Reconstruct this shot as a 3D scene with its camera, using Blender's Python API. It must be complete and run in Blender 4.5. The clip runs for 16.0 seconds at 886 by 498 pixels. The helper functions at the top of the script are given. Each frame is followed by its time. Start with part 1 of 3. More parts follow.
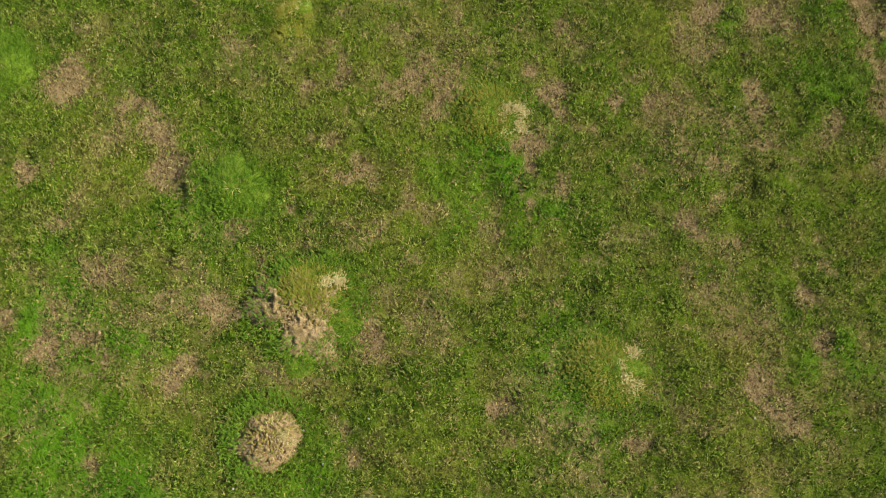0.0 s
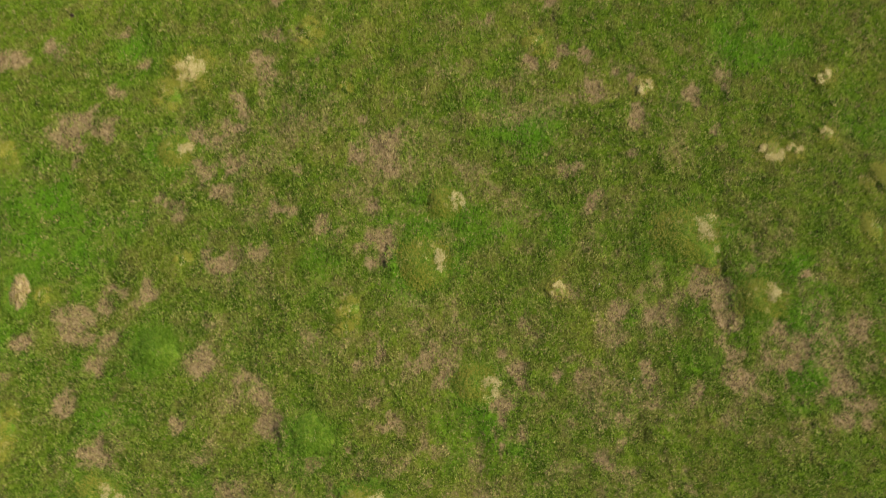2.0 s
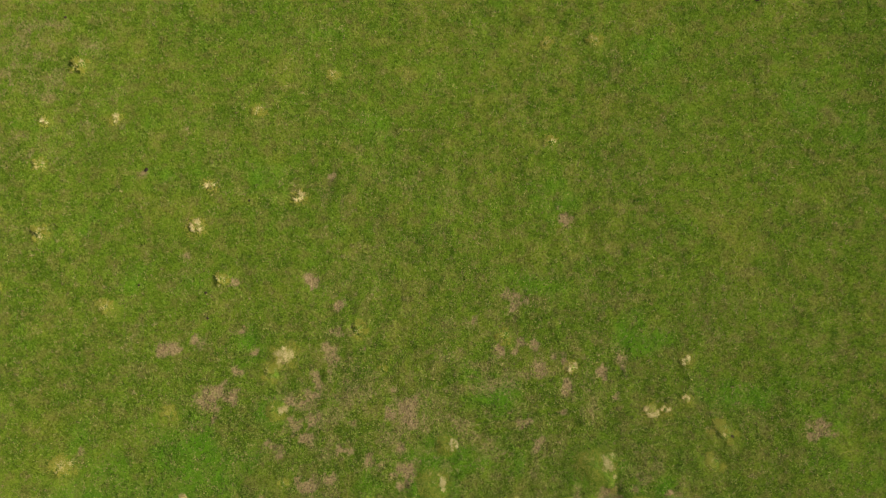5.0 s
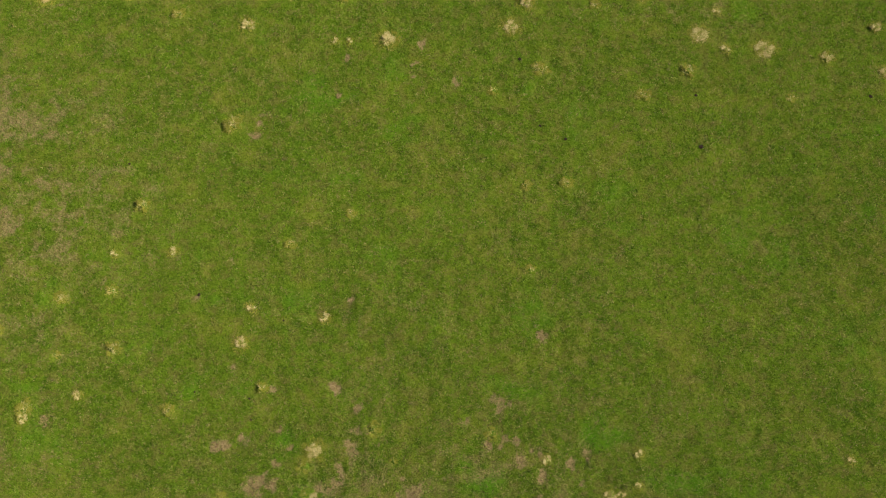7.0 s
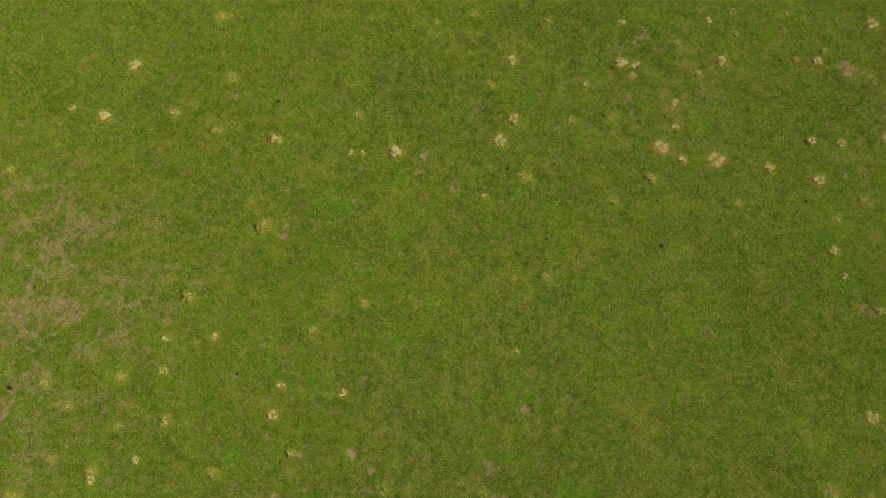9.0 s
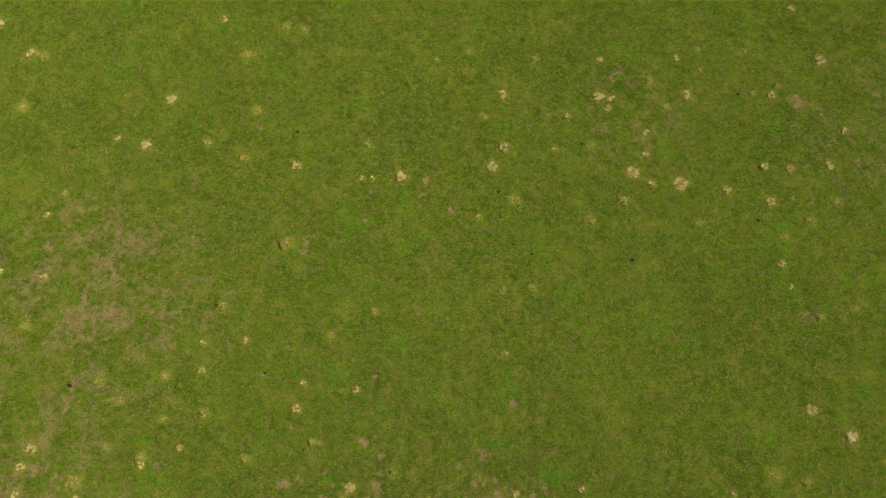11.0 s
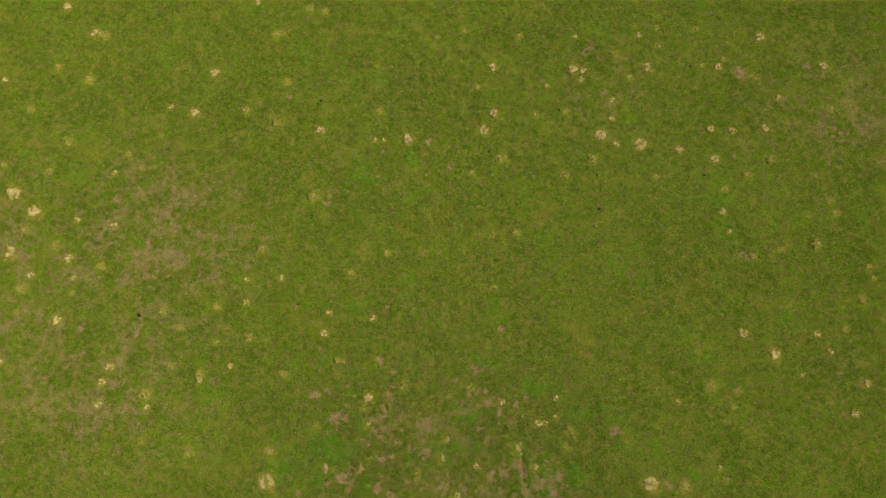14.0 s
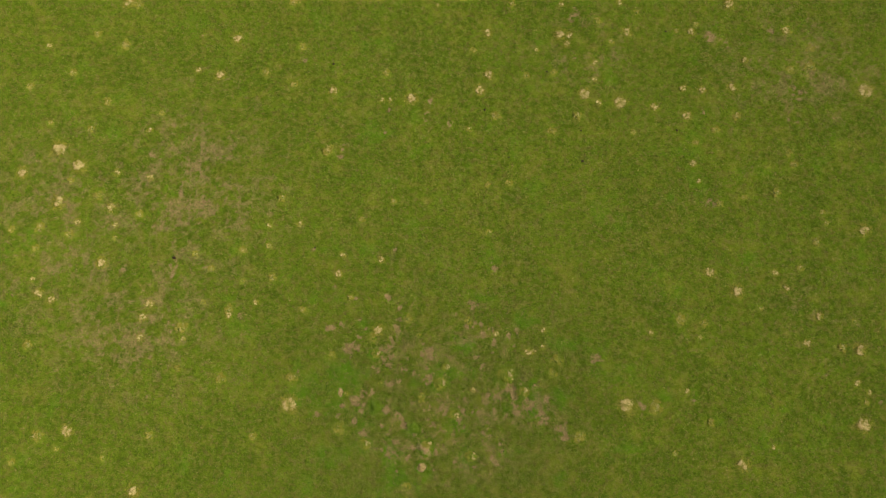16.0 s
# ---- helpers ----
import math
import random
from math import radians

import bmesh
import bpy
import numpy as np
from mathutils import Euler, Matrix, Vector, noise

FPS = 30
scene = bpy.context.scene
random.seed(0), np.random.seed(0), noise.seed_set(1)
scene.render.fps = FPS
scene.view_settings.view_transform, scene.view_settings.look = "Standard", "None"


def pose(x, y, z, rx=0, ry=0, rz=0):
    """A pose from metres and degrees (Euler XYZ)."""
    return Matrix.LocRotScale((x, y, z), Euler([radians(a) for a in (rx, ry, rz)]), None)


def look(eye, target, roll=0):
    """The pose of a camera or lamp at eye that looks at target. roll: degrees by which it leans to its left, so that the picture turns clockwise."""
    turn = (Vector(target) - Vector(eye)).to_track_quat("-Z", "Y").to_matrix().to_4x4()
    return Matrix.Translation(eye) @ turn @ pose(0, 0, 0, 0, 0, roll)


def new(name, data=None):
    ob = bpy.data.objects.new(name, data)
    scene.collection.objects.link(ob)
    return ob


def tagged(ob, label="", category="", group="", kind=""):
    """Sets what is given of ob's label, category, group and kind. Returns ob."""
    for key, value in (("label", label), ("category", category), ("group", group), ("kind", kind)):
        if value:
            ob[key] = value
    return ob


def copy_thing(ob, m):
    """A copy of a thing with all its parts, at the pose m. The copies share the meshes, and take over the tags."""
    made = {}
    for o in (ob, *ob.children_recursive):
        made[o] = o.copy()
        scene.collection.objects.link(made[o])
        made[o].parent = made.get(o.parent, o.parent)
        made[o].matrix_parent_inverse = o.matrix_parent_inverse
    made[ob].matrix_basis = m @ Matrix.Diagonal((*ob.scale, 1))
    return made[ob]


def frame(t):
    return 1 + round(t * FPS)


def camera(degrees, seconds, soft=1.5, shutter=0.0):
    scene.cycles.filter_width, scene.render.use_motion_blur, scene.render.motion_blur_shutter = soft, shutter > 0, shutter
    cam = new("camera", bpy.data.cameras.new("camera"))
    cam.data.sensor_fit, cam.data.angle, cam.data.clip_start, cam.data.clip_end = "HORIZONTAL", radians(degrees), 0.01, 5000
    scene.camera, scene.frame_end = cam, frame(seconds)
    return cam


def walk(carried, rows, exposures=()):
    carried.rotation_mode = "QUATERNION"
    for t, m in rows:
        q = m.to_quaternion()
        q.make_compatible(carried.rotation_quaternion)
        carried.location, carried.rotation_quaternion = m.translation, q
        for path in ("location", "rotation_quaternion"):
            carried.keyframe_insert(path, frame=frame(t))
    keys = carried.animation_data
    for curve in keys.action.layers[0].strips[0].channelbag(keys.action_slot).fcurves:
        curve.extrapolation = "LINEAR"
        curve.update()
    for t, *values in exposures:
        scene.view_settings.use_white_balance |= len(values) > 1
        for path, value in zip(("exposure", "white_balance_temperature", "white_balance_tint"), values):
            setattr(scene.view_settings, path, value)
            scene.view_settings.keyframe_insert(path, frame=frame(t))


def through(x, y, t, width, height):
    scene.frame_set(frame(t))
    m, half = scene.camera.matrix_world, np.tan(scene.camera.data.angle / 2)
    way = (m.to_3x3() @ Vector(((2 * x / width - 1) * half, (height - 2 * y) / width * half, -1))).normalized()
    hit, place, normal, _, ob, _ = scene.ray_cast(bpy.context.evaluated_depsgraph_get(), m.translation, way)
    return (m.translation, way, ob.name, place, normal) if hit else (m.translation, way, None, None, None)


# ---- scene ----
cam = camera(32.66, 16.0, soft=1.05, shutter=0.38)
PATH = [
    (0, pose(0.000, 0.000, 14.061, 24.575, 0.065, 0.000)),
    (0.5, pose(-0.005, -0.043, 15.310, 24.575, 0.017, -0.053)),
    (1, pose(-0.032, -0.207, 17.691, 24.962, -0.028, -0.136)),
    (1.5, pose(-0.069, -0.493, 20.571, 25.374, -0.072, -0.161)),
    (2, pose(-0.126, -0.733, 23.416, 25.595, -0.098, -0.198)),
    (2.5, pose(-0.201, -1.048, 26.296, 25.815, -0.106, -0.239)),
    (3, pose(-0.281, -1.448, 29.053, 26.084, -0.103, -0.267)),
    (3.5, pose(-0.327, -1.904, 31.802, 26.379, -0.102, -0.299)),
    (4, pose(-0.314, -2.296, 34.526, 26.613, -0.125, -0.271)),
    (4.5, pose(-0.279, -2.617, 37.275, 26.898, -0.147, -0.289)),
    (4.7, pose(-0.273, -2.756, 38.366, 26.998, -0.150, -0.283)),
    (5.5, pose(-0.299, -3.246, 42.697, 27.266, -0.176, -0.364)),
    (6, pose(-0.348, -3.557, 45.379, 27.333, -0.183, -0.437)),
    (6.5, pose(-0.373, -3.916, 48.080, 27.404, -0.181, -0.482)),
    (6.8, pose(-0.361, -4.168, 49.722, 27.478, -0.175, -0.480)),
    (7, pose(-0.346, -4.350, 50.831, 27.537, -0.167, -0.468)),
    (7.5, pose(-0.300, -4.798, 53.583, 27.691, -0.152, -0.440)),
    (8, pose(-0.271, -5.386, 56.348, 27.890, -0.126, -0.446)),
    (8.5, pose(-0.264, -6.000, 59.067, 28.099, -0.096, -0.478)),
    (9, pose(-0.261, -6.594, 61.704, 28.209, -0.069, -0.462)),
    (9.2, pose(-0.262, -6.862, 62.730, 28.153, -0.054, -0.454)),
    (10, pose(-0.251, -7.869, 66.938, 27.876, -0.029, -0.470)),
    (10.5, pose(-0.244, -8.514, 69.611, 27.405, -0.024, -0.510)),
    (11.3, pose(-0.247, -9.539, 74.023, 26.349, -0.006, -0.581)),
    (11.5, pose(-0.251, -9.798, 75.154, 26.046, 0.000, -0.614)),
    (12, pose(-0.265, -10.423, 77.980, 25.319, 0.023, -0.639)),
    (12.5, pose(-0.277, -11.048, 80.824, 24.609, 0.035, -0.673)),
    (13, pose(-0.289, -11.630, 83.614, 23.868, 0.051, -0.710)),
    (13.5, pose(-0.284, -12.232, 86.535, 23.117, 0.067, -0.737)),
    (14, pose(-0.256, -12.823, 89.506, 22.329, 0.093, -0.744)),
    (14.5, pose(-0.212, -13.455, 92.506, 21.532, 0.113, -0.775)),
    (15, pose(-0.172, -14.103, 95.454, 20.766, 0.144, -0.793)),
    (15.5, pose(-0.135, -14.805, 98.421, 20.060, 0.202, -0.857)),
    (16, pose(-0.094, -15.524, 101.377, 19.326, 0.260, -0.878)),
]
walk(cam, PATH, exposures=[
    (0.0, 0.80, 6450, 11), (1.5, 0.81, 6500, 14), (3.5, 0.78, 6550, 14), (7.0, 0.67, 6600, 11), (9.0, 0.60, 6700, 11), (11.5, 0.59, 6900, 14), (16.0, 0.62, 7100, 16),
])

world = bpy.data.worlds.new("sky")
scene.world = world
world.use_nodes = True
sky = world.node_tree.nodes.new("ShaderNodeTexSky")
sky.sky_type, sky.sun_disc = "NISHITA", False
sky.sun_elevation, sky.sun_rotation = radians(37.5), radians(90)
sky_out = world.node_tree.nodes["Background"]
sky_out.inputs["Strength"].default_value = 0.05
world.node_tree.links.new(sky.outputs[0], sky_out.inputs[0])
sun = new("sun", bpy.data.lights.new("sun", "SUN"))
sun.data.energy, sun.data.angle, sun.data.color = 5.4, radians(0.5), (1, 0.93, 0.83)
sun.matrix_world = look((79.3, 2.0, 61), (0, 0, 0))


# ---------- materials ----------
class Nodes:
    """A short way to write node trees: sockets in, sockets out."""

    def __init__(self, name):
        self.material = bpy.data.materials.new(name)
        self.material.use_nodes = True
        self.tree = self.material.node_tree
        self.tree.nodes.clear()

    def node(self, kind, **inputs):
        n = self.tree.nodes.new(kind)
        for key, value in inputs.items():
            self.put(n.inputs[key.replace("_", " ")], value)
        return n

    def put(self, socket, value):
        if isinstance(value, bpy.types.NodeSocket):
            self.tree.links.new(value, socket)
        else:
            socket.default_value = value

    def attribute(self, name):
        n = self.tree.nodes.new("ShaderNodeAttribute")
        n.attribute_name = name
        return n.outputs["Fac"]

    def noise(self, scale, detail=3, rough=0.55, vector=None):
        n = self.node("ShaderNodeTexNoise", Scale=scale, Detail=detail, Roughness=rough)
        self.put(n.inputs["Vector"], vector or self.place())
        return n.outputs["Fac"]

    def place(self):
        return self.tree.nodes.new("ShaderNodeNewGeometry").outputs["Position"]

    def island(self):
        return self.tree.nodes.new("ShaderNodeNewGeometry").outputs["Random Per Island"]

    def sums(self, kind, a, b):
        n = self.tree.nodes.new("ShaderNodeMath")
        n.operation, n.use_clamp = kind, False
        self.put(n.inputs[0], a), self.put(n.inputs[1], b)
        return n.outputs[0]

    def step(self, value, low, high):
        n = self.node("ShaderNodeMapRange", Value=value, From_Min=low, From_Max=high)
        n.interpolation_type = "SMOOTHSTEP"
        return n.outputs["Result"]

    def blend(self, fac, a, b):
        n = self.tree.nodes.new("ShaderNodeMix")
        n.data_type = "RGBA"
        self.put(n.inputs[0], fac)
        for socket, value in ((n.inputs[6], a), (n.inputs[7], b)):
            self.put(socket, value if isinstance(value, bpy.types.NodeSocket) else (*value, 1))
        return n.outputs[2]

    def finish(self, color, rough=0.85, height=None, bump=0.0, through=0.0, gloss=0.08):
        p = self.node("ShaderNodeBsdfPrincipled", Base_Color=color, Roughness=rough)
        p.inputs["Specular IOR Level"].default_value = gloss
        p.inputs["Diffuse Roughness"].default_value = 1.0
        shader = p.outputs[0]
        if height is not None:
            b = self.node("ShaderNodeBump", Height=height, Strength=0.9, Distance=bump)
            self.put(p.inputs["Normal"], b.outputs[0])
        if through:
            t = self.node("ShaderNodeBsdfTranslucent", Color=color)
            m = self.node("ShaderNodeMixShader", Fac=through)
            self.tree.links.new(shader, m.inputs[1])
            self.tree.links.new(t.outputs[0], m.inputs[2])
            shader = m.outputs[0]
        out = self.tree.nodes.new("ShaderNodeOutputMaterial")
        self.tree.links.new(shader, out.inputs[0])
        return self.material


GREEN_DEEP, GREEN_MID, GREEN_LIGHT = (0.053, 0.116, 0.005), (0.112, 0.192, 0.010), (0.240, 0.315, 0.042)
GREEN_LUSH, OLIVE = (0.082, 0.215, 0.008), (0.170, 0.152, 0.036)
YELLOW, STRAW, STRAW_PALE = (0.285, 0.265, 0.036), (0.46, 0.390, 0.135), (0.64, 0.570, 0.27)
THATCH, EARTH, EARTH_PALE = (0.24, 0.182, 0.066), (0.14, 0.096, 0.042), (0.345, 0.258, 0.126)


def pasture_colour(n):
    """Green sward from the place alone: changes of hue from whole stretches of pasture down to single clumps."""
    broad, middle, clump, fine = n.noise(0.16, 2), n.noise(1.1, 3, 0.6), n.noise(4.0, 3, 0.6), n.noise(11, 3, 0.6)
    tone = n.sums("ADD", n.sums("MULTIPLY", broad, 0.45), n.sums("MULTIPLY", middle, 0.5))
    tone = n.sums("ADD", tone, n.sums("MULTIPLY", clump, 0.5))
    tone = n.sums("ADD", tone, n.sums("MULTIPLY", fine, 0.45))
    green = n.blend(n.step(tone, 0.80, 1.10), GREEN_DEEP, GREEN_MID)
    olive = n.noise(2.3, 4, 0.65)
    return n.blend(n.sums("MULTIPLY", n.step(olive, 0.46, 0.62), 0.7), green, OLIVE)


def soil_colour(n, fine, speck):
    """Trodden earth under a film of dead stems."""
    soil = n.blend(n.step(fine, 0.3, 0.7), EARTH, EARTH_PALE)
    soil = n.blend(n.step(speck, 0.48, 0.68), soil, THATCH)
    return n.blend(n.sums("MULTIPLY", n.step(n.noise(38, 3, 0.7), 0.54, 0.66), 0.8), soil, (0.035, 0.026, 0.016))


def ground_material():
    n = Nodes("pasture_soil")
    bare, lush, yellow = n.attribute("bare"), n.attribute("lush"), n.attribute("yellow")
    fine, speck, grain = n.noise(14, 5, 0.7), n.noise(50, 4, 0.7), n.noise(27, 3, 0.65)
    sward = n.blend(n.step(n.sums("ADD", fine, n.sums("MULTIPLY", speck, 0.8)), 0.74, 1.06), (0.022, 0.038, 0.004), (0.125, 0.178, 0.014))
    sward = n.blend(0.5, sward, pasture_colour(n))
    sward = n.blend(n.sums("MULTIPLY", n.step(grain, 0.52, 0.72), 0.4), sward, THATCH)
    sward = n.blend(n.sums("MULTIPLY", n.step(lush, 0.05, 0.55), 0.7), sward, GREEN_LUSH)
    sward = n.blend(n.sums("MULTIPLY", yellow, n.step(fine, 0.3, 0.6)), sward, YELLOW)
    edge = n.sums("ADD", bare, n.sums("MULTIPLY", n.sums("SUBTRACT", n.noise(17, 5, 0.75), 0.5), 1.3))
    edge = n.sums("ADD", edge, n.sums("MULTIPLY", n.sums("SUBTRACT", n.noise(5, 3, 0.6), 0.5), 0.6))
    colour = n.blend(n.step(edge, 0.25, 0.8), sward, soil_colour(n, fine, speck))
    height = n.sums("ADD", fine, n.sums("MULTIPLY", speck, 0.5))
    return n.finish(colour, 0.95, height, 0.12, gloss=0.02)


def blade_material(name, kind):
    n = Nodes(name)
    chance, fine = n.island(), n.noise(6, 3)
    if kind == "sward":
        tone = n.attribute("tone")
        dry, lush, yellow = n.attribute("dry"), n.attribute("lush"), n.attribute("yellow")
        green = n.blend(n.step(tone, 0.12, 0.66), (0.018, 0.042, 0.004), pasture_colour(n))
        green = n.blend(n.step(n.sums("ADD", tone, n.sums("MULTIPLY", lush, 0.2)), 0.52, 0.95), green, GREEN_LIGHT)
        green = n.blend(n.sums("MULTIPLY", n.step(lush, 0.05, 0.55), n.step(tone, 0.1, 0.8)), green, GREEN_LUSH)
        green = n.blend(n.sums("MULTIPLY", yellow, 0.85), green, YELLOW)
        brown = n.blend(n.step(tone, 0.12, 0.66), (0.050, 0.036, 0.018), n.blend(fine, EARTH_PALE, THATCH))
        brown = n.blend(n.step(tone, 0.58, 0.9), brown, STRAW)
        return n.finish(n.blend(dry, green, brown), 0.7, through=0.06, gloss=0.03)
    if kind == "straw":
        colour = n.blend(n.step(chance, 0.1, 0.9), STRAW, STRAW_PALE)
        colour = n.blend(n.sums("MULTIPLY", n.step(n.noise(1.7, 2), 0.42, 0.62), 0.35), colour, (0.34, 0.24, 0.085))
        colour = n.blend(n.step(fine, 0.6, 0.85), colour, YELLOW)
        return n.finish(colour, 0.75, through=0.06, gloss=0.03)
    if kind == "tan":
        colour = n.blend(n.step(chance, 0.1, 0.9), (0.34, 0.225, 0.085), (0.48, 0.365, 0.17))
        return n.finish(n.blend(n.step(fine, 0.58, 0.85), colour, YELLOW), 0.75, through=0.06, gloss=0.03)
    if kind == "yellow":
        colour = n.blend(n.step(chance, 0.0, 0.45), GREEN_MID, YELLOW)
        colour = n.blend(n.step(chance, 0.65, 1.1), colour, GREEN_LIGHT)
        colour = n.blend(n.step(fine, 0.58, 0.75), colour, STRAW)
        return n.finish(colour, 0.65, through=0.12)
    colour = n.blend(n.step(chance, 0.0, 0.8), GREEN_DEEP, (0.145, 0.262, 0.018))
    return n.finish(n.blend(n.step(fine, 0.6, 0.8), colour, YELLOW), 0.6, through=0.12)


def mound_material(name, a, b, c):
    n = Nodes(name)
    fine, speck = n.noise(11, 5, 0.7), n.noise(60, 4, 0.7)
    colour = n.blend(n.step(fine, 0.38, 0.62), a, b)
    colour = n.blend(n.step(speck, 0.52, 0.7), colour, c)
    return n.finish(colour, 0.95, n.sums("ADD", fine, n.sums("MULTIPLY", speck, 0.5)), 0.04, gloss=0.1)


SOIL = ground_material()
SWARD = blade_material("grass_sward", "sward")
DRY = blade_material("dry_straw", "straw")
TAN = blade_material("tan_straw", "tan")
GOLD = blade_material("yellow_grass", "yellow")
FRESH = blade_material("fresh_grass", "fresh")
MOUND_DRY = mound_material("dry_mound", GREEN_MID, THATCH, STRAW)
MOUND_MOSS = mound_material("mossy_mound", GREEN_DEEP, GREEN_MID, THATCH)
MOUND_EARTH = mound_material("crumbled_earth", EARTH_PALE, THATCH, EARTH)
DUNG = mound_material("dark_dung", (0.03, 0.022, 0.013), (0.05, 0.036, 0.02), (0.02, 0.015, 0.01))
CRUMB = mound_material("soil_crumb", EARTH_PALE, THATCH, EARTH)
PEBBLE = mound_material("pale_stone", (0.46, 0.44, 0.38), (0.36, 0.34, 0.29), (0.52, 0.50, 0.45))

# ---------- the lie of the land ----------
# Tussocks and mounds: x, y and width in metres.
MOUNDS = [
    (-5.6, 6.1, 0.66), (1.6, 5.1, 0.73), (0.5, 8.0, 0.67), (5.3, 9.5, 0.67), (-0.4, 10.2, 0.73), (4.2, 10.7, 0.98), (-0.0, 11.4, 0.53), (-4.8, 12.4, 0.55),
]
GREEN_MOUNDS = [
    (-2.2, 7.1, 0.65), (-4.8, 8.6, 0.64),
]
EARTH_MOUNDS = [
    (-1.7, 4.4, 0.66), (-1.42, 5.75, 0.85), (-7.2, 9.7, 0.56),
]
STRAW_TUSSOCKS_SOUTH = [
    (-21.2, 3.1, 0.55), (20.0, 4.2, 0.63), (22.2, 5.4, 0.24), (28.5, 6.8, 0.72), (-25.9, 7.3, 0.56), (12.4, 8.5, 0.86),
    (-10.7, 8.9, 0.71), (29.1, 9.1, 0.32), (16.6, 9.4, 0.32), (1.9, 9.7, 0.26), (28.4, 9.8, 0.32), (4.5, 10.4, 0.39), (28.8, 12.1, 0.65),
    (5.8, 12.4, 0.37), (6.2, 12.4, 0.19), (6.8, 12.7, 0.28), (25.2, 12.7, 0.40), (14.4, 13.6, 0.25), (-18.2, 13.7, 0.26), (3.6, 13.7, 0.32),
    (-21.2, 13.9, 0.33), (6.9, 13.9, 0.29), (-4.6, 14.1, 0.54), (26.2, 14.6, 0.49), (-21.1, 15.3, 0.46), (-15.1, 15.4, 0.34),
    (-20.7, 16.3, 0.46), (-13.2, 16.3, 0.29), (20.7, 16.5, 0.66),
]
STRAW_TUSSOCKS_SOUTH_MIDDLE = [
    (24.1, 16.7, 0.33), (-27.6, 16.7, 0.41), (-28.5, 17.2, 0.49), (23.4, 17.9, 0.33), (18.8, 18.0, 0.53), (-7.4, 18.3, 0.40), (-29.0, 18.3, 0.25),
    (-4.4, 19.3, 0.32), (-24.2, 19.4, 0.60), (-7.1, 19.7, 0.30), (30.0, 20.9, 0.59), (-12.4, 22.0, 0.26), (-10.2, 22.1, 0.30), (-23.4, 22.3, 0.27),
    (-26.1, 22.5, 0.33), (-23.8, 23.6, 0.48), (-27.6, 24.1, 0.67), (18.5, 24.9, 0.25), (-21.1, 25.9, 0.34), (-23.5, 26.3, 0.34), (18.2, 26.3, 0.38),
    (-30.4, 26.4, 0.60), (-26.3, 26.9, 0.76), (-27.8, 28.2, 0.85), (-21.3, 29.6, 0.28), (18.0, 30.1, 0.48), (15.7, 30.8, 0.44), (13.2, 31.2, 0.72),
    (11.6, 31.2, 0.33), (-3.7, 31.7, 0.23), (-4.3, 31.7, 0.23),
]
STRAW_TUSSOCKS_MIDDLE = [
    (-2.2, 31.8, 0.65), (31.3, 31.9, 0.96), (10.6, 31.9, 0.71), (19.3, 32.1, 0.39), (17.9, 32.3, 0.39), (21.5, 32.3, 0.51), (2.9, 32.4, 0.55),
    (-7.9, 32.5, 0.49), (11.4, 33.1, 0.28), (3.6, 33.6, 0.48), (-16.3, 34.0, 0.56), (-17.9, 34.4, 0.28), (11.5, 34.5, 0.28), (22.6, 34.5, 0.36),
    (7.2, 35.6, 0.22), (9.5, 36.1, 0.34), (-29.1, 36.6, 0.35), (9.7, 36.8, 0.40), (25.8, 36.9, 0.44), (18.8, 36.9, 0.43), (9.0, 36.9, 0.60),
    (-15.1, 37.0, 0.58), (14.0, 37.0, 0.52), (3.6, 37.1, 0.51), (21.8, 39.2, 0.54), (9.2, 39.4, 0.29), (13.6, 39.5, 0.29), (-23.4, 40.1, 0.51),
    (-25.4, 42.3, 0.52), (-12.4, 42.4, 0.36), (20.6, 42.9, 0.37),
]
STRAW_TUSSOCKS = STRAW_TUSSOCKS_SOUTH + STRAW_TUSSOCKS_SOUTH_MIDDLE + STRAW_TUSSOCKS_MIDDLE
GOLD_TUSSOCKS_SOUTH = [
    (-2.7, 3.2, 0.39), (15.5, 5.1, 0.23), (-29.5, 5.2, 0.48), (-23.3, 5.4, 0.32), (-26.5, 6.1, 0.32), (9.1, 6.3, 0.54), (-13.2, 6.7, 0.39),
    (-20.2, 6.9, 0.40), (-27.9, 7.0, 0.56), (18.1, 7.2, 0.39), (-7.3, 7.2, 0.62), (14.4, 8.3, 0.71), (28.8, 8.4, 0.32), (-1.7, 9.0, 0.19),
    (-1.6, 9.3, 0.38), (-6.8, 9.6, 0.26), (-4.5, 10.3, 0.19), (7.4, 10.8, 0.52), (-10.6, 10.8, 0.55), (-15.5, 10.8, 0.55), (-18.5, 11.6, 0.39),
    (7.8, 11.7, 0.53), (27.6, 12.3, 0.49), (-7.8, 12.4, 0.48), (17.8, 13.2, 0.24), (-29.0, 13.5, 0.49), (-5.0, 13.6, 0.53), (-1.8, 13.7, 0.22),
]
